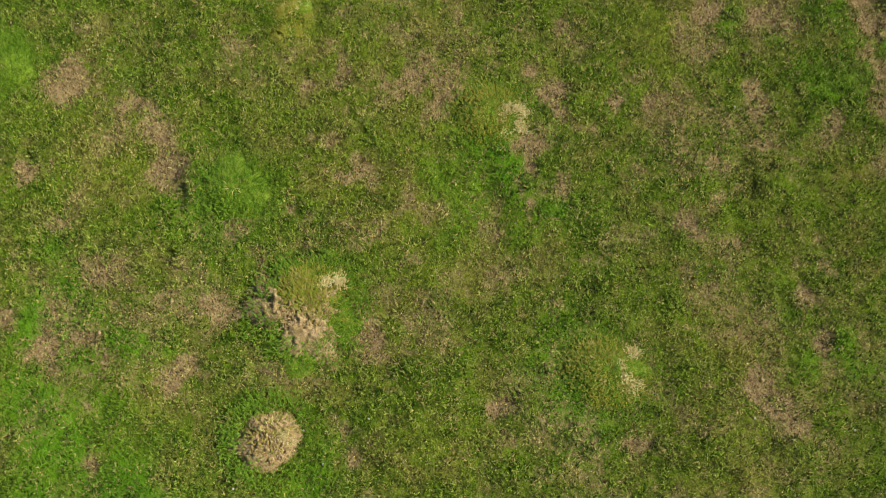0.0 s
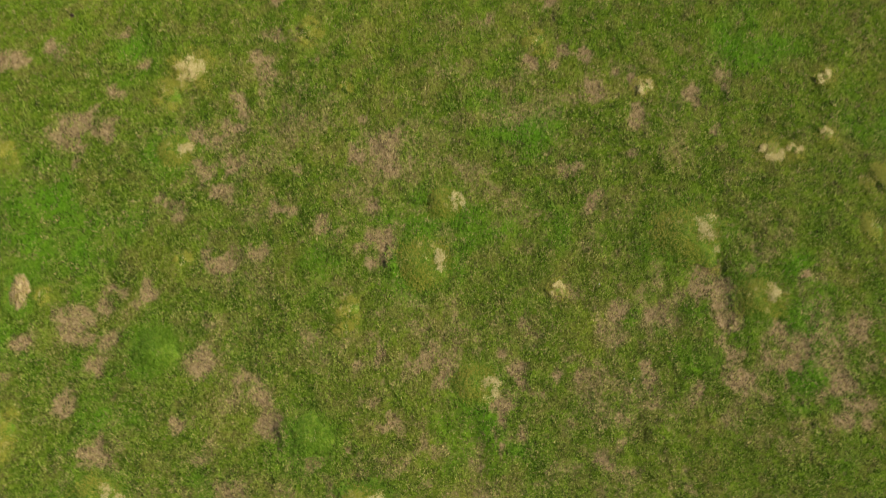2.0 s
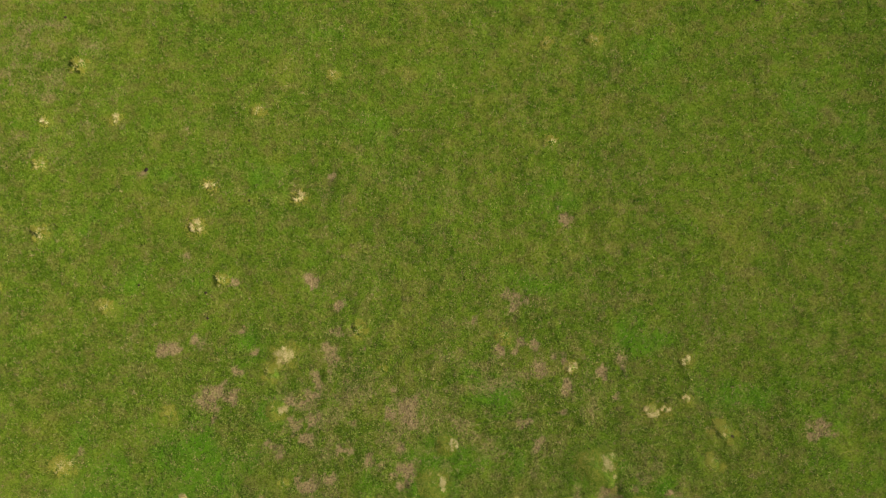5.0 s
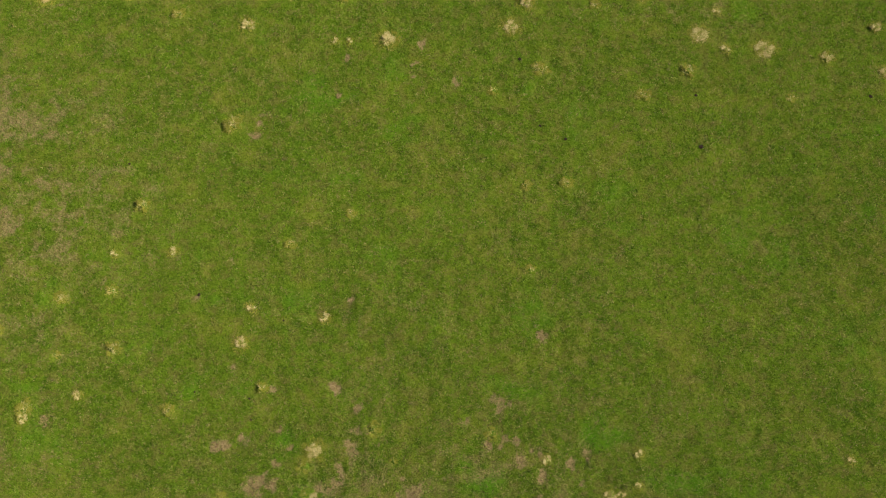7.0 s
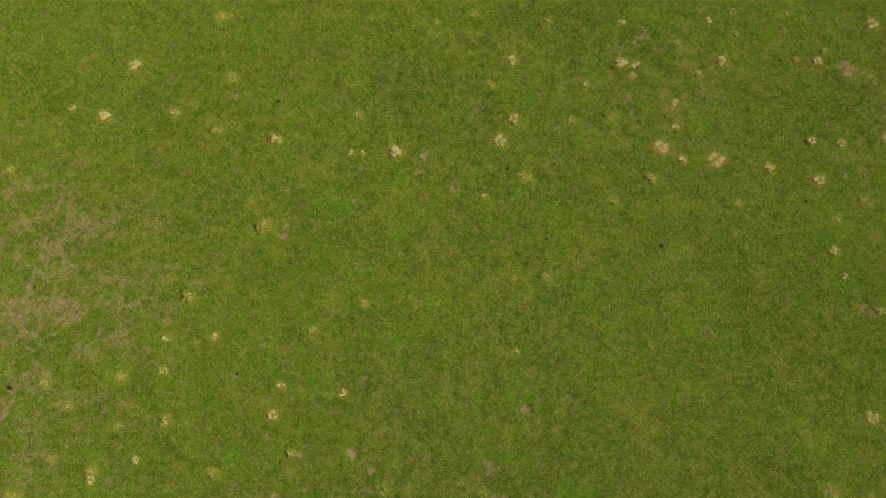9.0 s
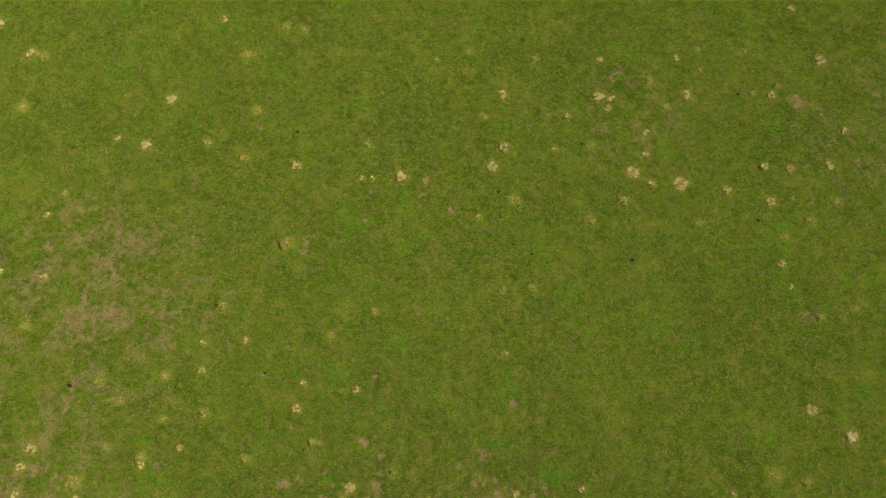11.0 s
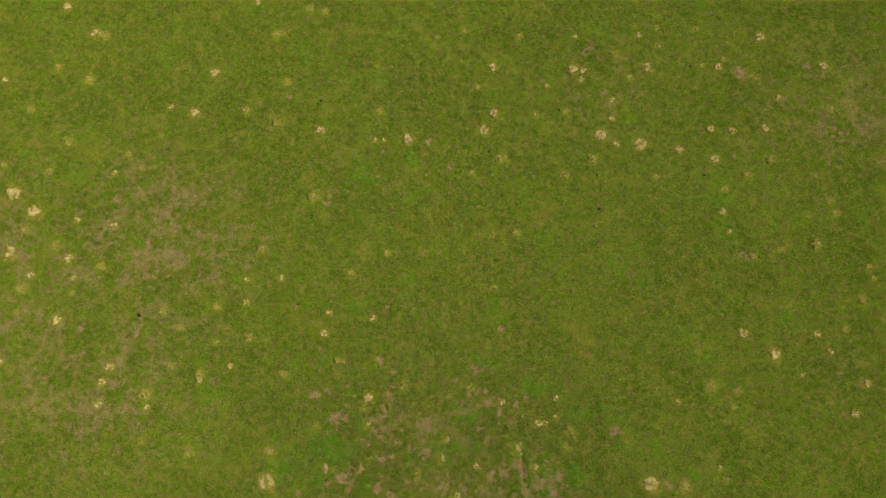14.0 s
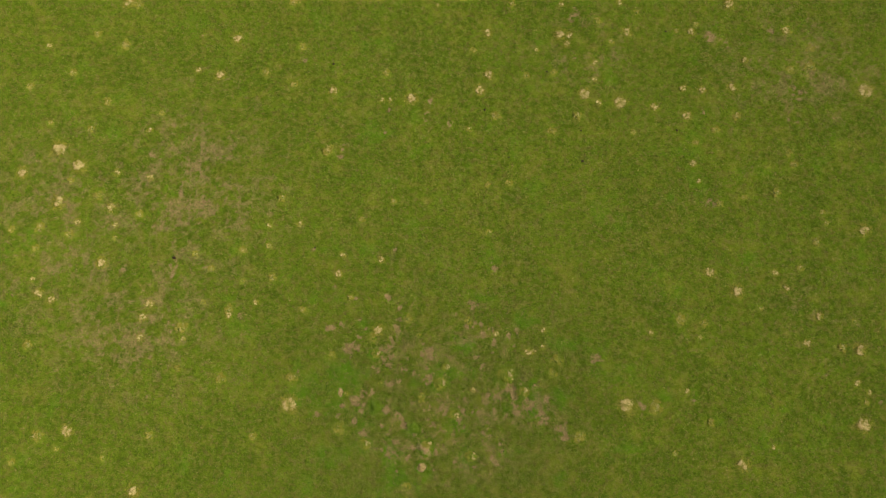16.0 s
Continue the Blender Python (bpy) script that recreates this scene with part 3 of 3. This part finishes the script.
def tufts(count, box):
    """Roots of grass tufts, thinner where the sward is coarser and on bare earth."""
    x, y = rng.uniform(box[0], box[1], count), rng.uniform(box[2], box[3], count)
    s = coarse(x, y)
    low = max(1.0, float(s.min()))
    keep = rng.random(count) < margin(x, y) * thickness(s) / thickness(low)
    x, y, s = x[keep], y[keep], s[keep]
    b = sample(bare_map, x, y)
    patchy = 0.9 * (0.5 * lattice(x * 9, y * 9, 15) + 0.5 * lattice(x * 20, y * 20, 16) - 0.5) * np.clip(2.2 - s, 0, 1)
    wilted = rng.random(len(x)) < np.clip(0.16 + 0.06 / s + 0.8 * b + patchy, 0.02, 0.9)
    keep = (rng.random(len(x)) < 1 - 0.4 * b) & (cushion(x, y, s) + 0.3 * (rng.random(len(x)) - 0.5) > 0.26)
    return x[keep], y[keep], s[keep], b[keep], wilted[keep]


def sward(name, boxes, density, each):
    parts = []
    for box in boxes:
        low = float(min(coarse(np.array([a]), np.array([b]))[0] for a in (box[0], box[1], np.clip(0, box[0], box[1])) for b in (box[2], box[3], np.clip(7, box[2], box[3]))))
        area = (box[1] - box[0]) * (box[3] - box[2])
        parts.append(tufts(int(area * density * thickness(low)), box))
    x, y, s, b, wilted = (np.concatenate(v) for v in zip(*parts))
    tone = rng.random(len(x)) - 0.5
    x, y, s, b, tone, wilted = (np.repeat(v, each) for v in (x, y, s, b, tone, wilted))
    n = len(x)
    tone = np.clip(0.5 + (0.8 * (rng.random(n) - 0.5) + 0.4 * tone) * np.clip(1.65 - 0.6 * s, 0.5, 1.05), 0, 1)
    way, off = rng.uniform(0, 2 * np.pi, n), np.abs(rng.normal(0, 0.016, n)) * s ** 1.2
    x, y = x + off * np.cos(way), y + off * np.sin(way)
    lush, yellow = sample(lush_map, x, y, 0), sample(yellow_map, x, y)
    dry = np.where(wilted, rng.random(n) < 0.62 + 0.35 * b, rng.random(n) < 0.08) * rng.uniform(0.7, 1, n) / s ** 0.3
    tuft_height = 0.15 + 1.5 * cushion(x, y, s)
    length = tuft_height * rng.uniform(0.028, 0.060, n) * (1 + 0.4 * np.clip(lush, -0.5, 1)) * np.where(dry > 0, 0.8, 1) * s ** 0.72
    width = rng.uniform(0.009, 0.016, n) * s ** 0.95
    up = (0.08 + rng.random(n) * np.clip(1.02 - 0.3 * s, 0.14, 0.74)) * np.where(dry > 0, 0.6, 1)
    lean = 9.0 * sample(drift, x, y)
    head = np.where(rng.random(n) < 0.2, lean + rng.normal(0, 0.6, n), way + rng.normal(0, 0.7, n))
    dx, dy = np.cos(head), np.sin(head)
    z = height(x, y) - 0.004
    sx, sy = -dy * width / 2, dx * width / 2
    flat = np.sqrt(1 - up ** 2)
    tip = np.stack([x + dx * length * flat, y + dy * length * flat, z + 0.006 + length * up], 1)
    left, right = np.stack([x - sx, y - sy, z], 1), np.stack([x + sx, y + sy, z], 1)
    verts = np.stack([left, right, tip], 1).reshape(-1, 3)
    faces = 3 * np.arange(n)[:, None] + np.array([[0, 1, 2]])
    me = mesh_from(name, verts, faces, SWARD)
    for key, v in (("dry", dry), ("lush", lush), ("yellow", yellow), ("tone", tone)):
        strew(me, key, np.repeat(v, 3))
    return tagged(new(name, me), "short grazed green grass with dry brown blades", "grass", kind="stuff")


def crumbs(count):
    """Loose crumbs of soil lying on the bare patches."""
    x, y = rng.uniform(-9, 9, count * 6), rng.uniform(2.5, 15, count * 6)
    keep = rng.random(len(x)) < ramp(sample(bare_map, x, y), 0.35, 0.9)
    x, y = x[keep][:count], y[keep][:count]
    n = len(x)
    shape = np.array([(1, 0, 0), (0, 1, 0), (-1, 0, 0), (0, -1, 0), (0, 0, 1), (0, 0, -1)], float)
    tri = np.array([(0, 1, 4), (1, 2, 4), (2, 3, 4), (3, 0, 4), (1, 0, 5), (2, 1, 5), (3, 2, 5), (0, 3, 5)])
    size = rng.gamma(3.0, 0.0024, n)[:, None, None]
    verts = shape[None] * size * rng.uniform(0.6, 1.4, (n, 6, 3))
    turn = rng.uniform(0, 6.3, n)[:, None]
    vx = verts[:, :, 0] * np.cos(turn) - verts[:, :, 1] * np.sin(turn)
    vy = verts[:, :, 0] * np.sin(turn) + verts[:, :, 1] * np.cos(turn)
    verts = np.stack([vx + x[:, None], vy + y[:, None], verts[:, :, 2] * 0.7 + height(x, y)[:, None] + 0.004], 2)
    faces = (6 * np.arange(n)[:, None, None] + tri[None]).reshape(-1, 3)
    me = mesh_from("soil_crumbs", verts.reshape(-1, 3), faces, CRUMB)
    return tagged(new("soil_crumbs", me), "loose brown crumbs of dry earth", "soil", kind="stuff")


# ---------- things ----------
def part(name, me, parent, label=""):
    ob = new(name, me)
    ob.parent = parent
    return tagged(ob, label)


def swelling(rho, tall):
    """The height of a mound at a share of its radius: a flat crown and a steeper flank."""
    return tall * (1 - np.minimum(rho, 1) ** 2.2) ** 1.3


def dome(name, width, tall, rough, material, seed, rings=10, spokes=26, ragged=1.0):
    """A low uneven mound whose rim dips under the ground."""
    r = np.linspace(0, 1, rings + 1)[1:]
    a = np.linspace(0, 2 * np.pi, spokes, endpoint=False)
    rr, aa = np.meshgrid(r, a, indexing="ij")
    edge = 1 + ragged * (-0.38 + 0.5 * lattice(np.cos(aa) * 1.6 + 40, np.sin(aa) * 1.6 + 40, seed) + 0.26 * lattice(np.cos(aa) * 5 + 40, np.sin(aa) * 5 + 40, seed + 1))
    x, y = rr * np.cos(aa) * edge * width / 2, rr * np.sin(aa) * edge * width / 2
    z = swelling(rr, tall)
    z = z + rough * (0.5 * (cloud(x + 9, y + 9, 9.0, seed, 3) - 0.5) + 0.8 * (cloud(x, y, 26.0, seed + 5, 2) - 0.5)) * (1.1 - rr) - 0.05 * rr ** 4
    verts = np.concatenate([[[0, 0, tall]], np.stack([x, y, z], 2).reshape(-1, 3)])
    faces = []
    for j in range(spokes):
        k = (j + 1) % spokes
        faces.append((0, 1 + j, 1 + k, 1 + k))
        for i in range(rings - 1):
            p, q = 1 + i * spokes, 1 + (i + 1) * spokes
            faces.append((p + j, q + j, q + k, p + k))
    me = bpy.data.meshes.new(name)
    me.from_pydata([tuple(v) for v in verts], [], [f if f[2] != f[3] else f[:3] for f in faces])
    me.polygons.foreach_set("use_smooth", np.ones(len(me.polygons), bool))
    me.materials.append(material)
    me.update()
    return me


def blades(name, width, tall, count, length, thick, spread, material, seed, clumps=6, inner=0.0, lift=0.5, plain=False, shift=(0.0, 0.0, 0.0), loose=0.09):
    """Arching blades in clumps over a mound."""
    r = np.random.default_rng(seed)
    ca, cr = r.uniform(0, 6.3, clumps), (inner + (1 - inner) * r.random(clumps) ** 0.7) * spread * width / 2
    pick = r.integers(0, clumps, count)
    x = cr[pick] * np.cos(ca[pick]) + r.normal(0, loose * width, count)
    y = cr[pick] * np.sin(ca[pick]) + r.normal(0, loose * width, count)
    rho = np.hypot(x, y) / (width / 2)
    z = swelling(rho, tall) - 0.012
    x, y, z = x + shift[0], y + shift[1], z + shift[2]
    head = np.arctan2(y, x) + r.normal(0, 0.9, count)
    ln = length * r.uniform(0.55, 1.25, count)
    up = lift * r.uniform(0.3, 1.5, count)
    wd = thick * r.uniform(0.7, 1.4, count)
    dx, dy = np.cos(head), np.sin(head)
    sx, sy = -dy * wd / 2, dx * wd / 2
    rows = []
    if plain:
        top = np.stack([x + dx * ln * 0.8, y + dy * ln * 0.8, z + ln * up * 0.9], 1)
        verts = np.stack([np.stack([x - sx, y - sy, z], 1), np.stack([x + sx, y + sy, z], 1), top], 1).reshape(-1, 3)
        return mesh_from(name, verts, 3 * np.arange(count)[:, None] + np.array([[0, 1, 2]]), material)
    for k, w, h in ((0.0, 1.0, 0.0), (0.5, 0.85, 0.75), (1.0, 0.1, 0.85)):
        px, py, pz = x + dx * ln * k * 0.8, y + dy * ln * k * 0.8, z + ln * up * h
        rows += [np.stack([px - sx * w, py - sy * w, pz], 1), np.stack([px + sx * w, py + sy * w, pz], 1)]
    verts = np.stack(rows, 1).reshape(-1, 3)
    base = 6 * np.arange(count)[:, None]
    faces = np.concatenate([base + np.array([[0, 1, 3, 2]]), base + np.array([[2, 3, 5, 4]])])
    return mesh_from(name, verts, faces, material)


def tussock(kind, seed, width, fine):
    """One tussock of that width, of many fine blades where it is passed close by."""
    thing = new({"straw": "straw_tussock", "gold": "yellow_tussock"}[kind])
    w, area = width, (width / 0.5) ** 2
    size, many = (0.5, 3.2) if fine else (1.0, 1.0)
    if kind == "straw":
        tall = 0.05 + 0.07 * w
        ring = (0.0, 0.35, 0.15)[seed % 3]
        part("mound", dome("mound", 0.9 * w, 0.7 * tall, 0.04, MOUND_DRY, seed), thing, "low hump of dead thatch")
        grass("dry_grass", blades("dry_grass", 1.3 * w, tall, int((170, 200, 250)[seed % 3] * area * many * min(1.0, 0.35 + 1.4 * w)), 0.12 * size, 0.015 * size, 0.62, DRY, seed + 1, int(4 + 4 * area), ring, 0.3, True, loose=0.05), thing, "pale straw blades")
        grass("green_grass", blades("green_grass", 1.7 * w, 0.8 * tall, int(380 * area * many), 0.10 * size, 0.015 * size, 0.9, GOLD, seed + 2, 24, 0.1, 0.3, True, loose=0.07), thing, "yellow-green skirt of grass")
        return tagged(thing, "pale straw-coloured dry grass tussock in the pasture", "tussock", "grass tussocks")
    tall = 0.04 + 0.06 * w
    part("mound", dome("mound", 0.85 * w, 0.6 * tall, 0.03, MOUND_MOSS, seed), thing, "mossy hump")
    grass("green_grass", blades("green_grass", 1.4 * w, tall, int(520 * area * many), 0.10 * size, 0.016 * size, 0.9, GOLD, seed + 1, 9, 0, 0.32, True, loose=0.065), thing, "yellow-green blades")
    grass("dry_grass", blades("dry_grass", 0.8 * w, tall, int(90 * area * (0.7 if fine else 1.0)), 0.11 * size, 0.013 * size, 1.0, DRY, seed + 2, 12, 0, 0.4, True), thing, "few pale straw blades")
    return tagged(thing, "yellow-green mossy grass tussock in the pasture", "tussock", "grass tussocks")


def grass(name, me, parent, label):
    """Blades too fine to tell apart, as one part."""
    return tagged(part(name, me, parent, label), kind="stuff")


def set_down(x, y, turn=0.0, size=1.0, tall=1.0):
    z = float(height(np.array([x]), np.array([y]))[0])
    return Matrix.LocRotScale((x, y, z), Euler((0, 0, turn)), (size, size, size * tall))


def plant(kind, places):
    """Three tussocks of each of four widths, the rest copies of them, turned and sized."""
    made = {}
    for x, y, d in places:
        d = 1.15 * d
        width = min((0.3, 0.48, 0.68, 0.95), key=lambda w: abs(w - d))
        fine = abs(x) < 8 and y < 15
        pool = made.setdefault((width, fine), [])
        m = set_down(x, y, random.uniform(0, 6.28))
        if len(pool) < 3:
            pool.append(tussock(kind, 300 + 100 * (kind == "gold") + 7 * len(pool) + int(width * 100) + 1000 * fine, width, fine))
            pool[-1].matrix_basis = m
        else:
            k = d / width
            copy_thing(random.choice(pool), m @ Matrix.Diagonal((k, k, k * random.uniform(0.8, 1.3), 1)))


def big_mound(x, y, d, seed):
    thing = new("grassy_mound")
    part("mound", dome("mound", 1.2 * d, 0.11, 0.08, MOUND_MOSS, seed, 14, 36), thing, "mossy hump")
    grass("green_grass", blades("green_grass", 1.3 * d, 0.11, 2400, 0.04, 0.007, 1.0, FRESH, seed + 1, 80, 0.0, 0.55), thing, "fresh green blades")
    grass("yellow_grass", blades("yellow_grass", 1.25 * d, 0.11, 3600, 0.045, 0.008, 0.95, GOLD, seed + 2, 60, 0.0, 0.55), thing, "yellowed blades")
    grass("dry_grass", blades("dry_grass", 0.9 * d, 0.11, 900, 0.05, 0.008, 0.9, DRY, seed + 3, 9, 0.0, 0.5, False, (0.2 * d, 0.02 * d, 0.0), 0.06), thing, "pale straw blades")
    thing.matrix_basis = set_down(x, y)
    return tagged(thing, "low grassy mound with moss and a dry straw crown", "mound", "mounds in the pasture")


def green_mound(x, y, d, seed):
    thing = new("green_mound")
    part("mound", dome("mound", 1.3 * d, 0.12, 0.07, MOUND_MOSS, seed, 14, 36), thing, "mossy hump")
    grass("green_grass", blades("green_grass", 1.4 * d, 0.12, 3600, 0.045, 0.007, 1.0, FRESH, seed + 1, 110, 0.0, 0.55), thing, "lush green blades")
    grass("dry_grass", blades("dry_grass", 0.6 * d, 0.11, 120, 0.08, 0.007, 0.8, DRY, seed + 2, 3, 0.2, 0.35), thing, "few dry blades")
    thing.matrix_basis = set_down(x, y)
    return tagged(thing, "lush bright green grass mound beside worn earth", "mound", "mounds in the pasture")


def earth_mound(x, y, d, seed, green):
    """A broken mound: crumbled earth on one side, grass holding on over the rest."""
    thing = new("earth_mound")
    lie = Vector((-0.06 * d * green, -0.03 * d * green, 0.0))
    part("mound", dome("mound", (0.95 + 0.4 * green) * d, 0.085 - 0.045 * green, 0.05, MOUND_MOSS if green > 0.5 else MOUND_EARTH, seed, 24, 64), thing, "mossy hump" if green > 0.5 else "crumbled bare earth")
    face = part("bare_face", dome("bare_face", (0.98 + 0.2 * green) * d, 0.085, 0.12, MOUND_EARTH, seed + 4, 44, 110, ragged=1.25), thing, "broken face of bare tan earth")
    face.matrix_basis = Matrix.Translation(lie)
    tagged(part("crumbled_soil", clods("crumbled_soil", 0.95 * d, 0.095, 240, 0.013, MOUND_EARTH, seed + 5, 0.75, lie[:2]), thing, "loose tan clods"), kind="stuff")
    tagged(part("dead_grass", blades("dead_grass", 0.9 * d, 0.085, 800, 0.045, 0.006, 0.85, TAN, seed + 6, 60, 0.0, 0.2, False, (lie.x, lie.y, 0.01)), thing, "dead tan grass"), kind="stuff")
    away = (0.07 * d * green, 0.17 * d * green, 0.0)
    grass("dry_grass", blades("dry_grass", 0.7 * d, 0.12, int(900 * green), 0.05, 0.008, 0.9, DRY, seed + 1, 6, 0.1, 0.45, False, (4.0 * away[0], away[1], 0.0), 0.06), thing, "dead straw blades")
    grass("yellow_grass", blades("yellow_grass", 1.0 * d, 0.13, int(2400 * green ** 2), 0.045, 0.008, 0.9, GOLD, seed + 2, 30, 0.0, 0.5, False, away, 0.12), thing, "yellowed blades")
    grass("green_grass", blades("green_grass", 1.5 * d, 0.05, int(1700 + 1500 * green), 0.045, 0.008, 1.0, FRESH, seed + 3, 120, 0.66 - 0.2 * green, 0.5, False, (0.05 * green, 0.0, 0.02), 0.05), thing, "green grass round the clods")
    thing.matrix_basis = set_down(x, y) @ Matrix.Diagonal((0.7, 1.15, 0.5, 1) if green < 0.2 else (1, 1, 1, 1))
    return tagged(thing, "broken mound of bare earth with dead grass", "mound", "mounds in the pasture")


def clods(name, width, tall, count, size, material, seed, spread, shift=(0.0, 0.0)):
    """Crumbled clods lying over a mound, too many to count."""
    r = np.random.default_rng(seed)
    a, rho = r.uniform(0, 2 * np.pi, count), spread * np.sqrt(r.random(count))
    x, y = rho * np.cos(a) * width / 2 + shift[0], rho * np.sin(a) * width / 2 + shift[1]
    z = swelling(np.hypot(x, y) / (width / 2), tall)
    shape = np.array([(1, 0, 0), (0.3, 0.9, 0.1), (-0.8, 0.6, -0.1), (-0.8, -0.6, 0.1), (0.3, -0.9, 0), (0.1, 0.1, 0.8), (0, 0, -0.8)])
    tri = np.array([(k, (k + 1) % 5, 5) for k in range(5)] + [((k + 1) % 5, k, 6) for k in range(5)])
    big = size * r.gamma(4.0, 0.25, count)[:, None, None]
    verts = shape[None] * big * r.uniform(0.65, 1.35, (count, 7, 3)) * np.array([1.3, 0.55, 0.5])
    turn = r.uniform(0, 6.3, count)[:, None]
    vx = verts[:, :, 0] * np.cos(turn) - verts[:, :, 1] * np.sin(turn)
    vy = verts[:, :, 0] * np.sin(turn) + verts[:, :, 1] * np.cos(turn)
    verts = np.stack([vx + x[:, None], vy + y[:, None], verts[:, :, 2] + z[:, None]], 2)
    return mesh_from(name, verts.reshape(-1, 3), (7 * np.arange(count)[:, None, None] + tri[None]).reshape(-1, 3), material)


def lump(name, width, tall, material, seed, label, category, group):
    bm = bmesh.new()
    bmesh.ops.create_icosphere(bm, subdivisions=2, radius=0.5)
    for v in bm.verts:
        k = 1 + 0.5 * noise.noise(v.co * 2.3 + Vector((seed, 0, 0)))
        v.co = Vector((v.co.x * k * width, v.co.y * k * width, (v.co.z * k + 0.3) * tall))
    me = bpy.data.meshes.new(name)
    bm.to_mesh(me)
    bm.free()
    me.materials.append(material)
    return tagged(new(name, me), label, category, group)


ground()
sward("grass", [(-7, 7, 3, 12), (-7, 7, 12, 24), (-7, 7, 24, 51), (-7, 7, -5.5, 3), (-20, -7, -5.5, 24), (-39, -20, -5.5, 24),
                (-39, -7, 24, 51), (7, 20, -5.5, 24), (20, 39, -5.5, 24), (7, 39, 24, 51)], 380, 7)
crumbs(12000)
for k, (x, y, d) in enumerate(MOUNDS):
    big_mound(x, y, d, 500 + 11 * k)
for k, (x, y, d) in enumerate(GREEN_MOUNDS):
    green_mound(x, y, d, 600 + 11 * k)
for k, (x, y, d) in enumerate(EARTH_MOUNDS):
    earth_mound(x, y, d, 700 + 11 * k, (0.3, 1.0, 0.15)[k % 3])
plant("straw", STRAW_TUSSOCKS)
plant("gold", GOLD_TUSSOCKS)
for k, (x, y, d) in enumerate(DUNG_SPOTS):
    lump("dung_pat", d, 0.05, DUNG, 3.1 * k, "small dark heap of dung on the grass", "dung", "dung heaps").matrix_basis = set_down(x, y)
for k, (x, y) in enumerate(STONES):
    lump("stone", 0.022, 0.02, PEBBLE, 5.3 * k, "small whitish stone lying on the turf", "stone", "small stones").matrix_basis = set_down(x, y)
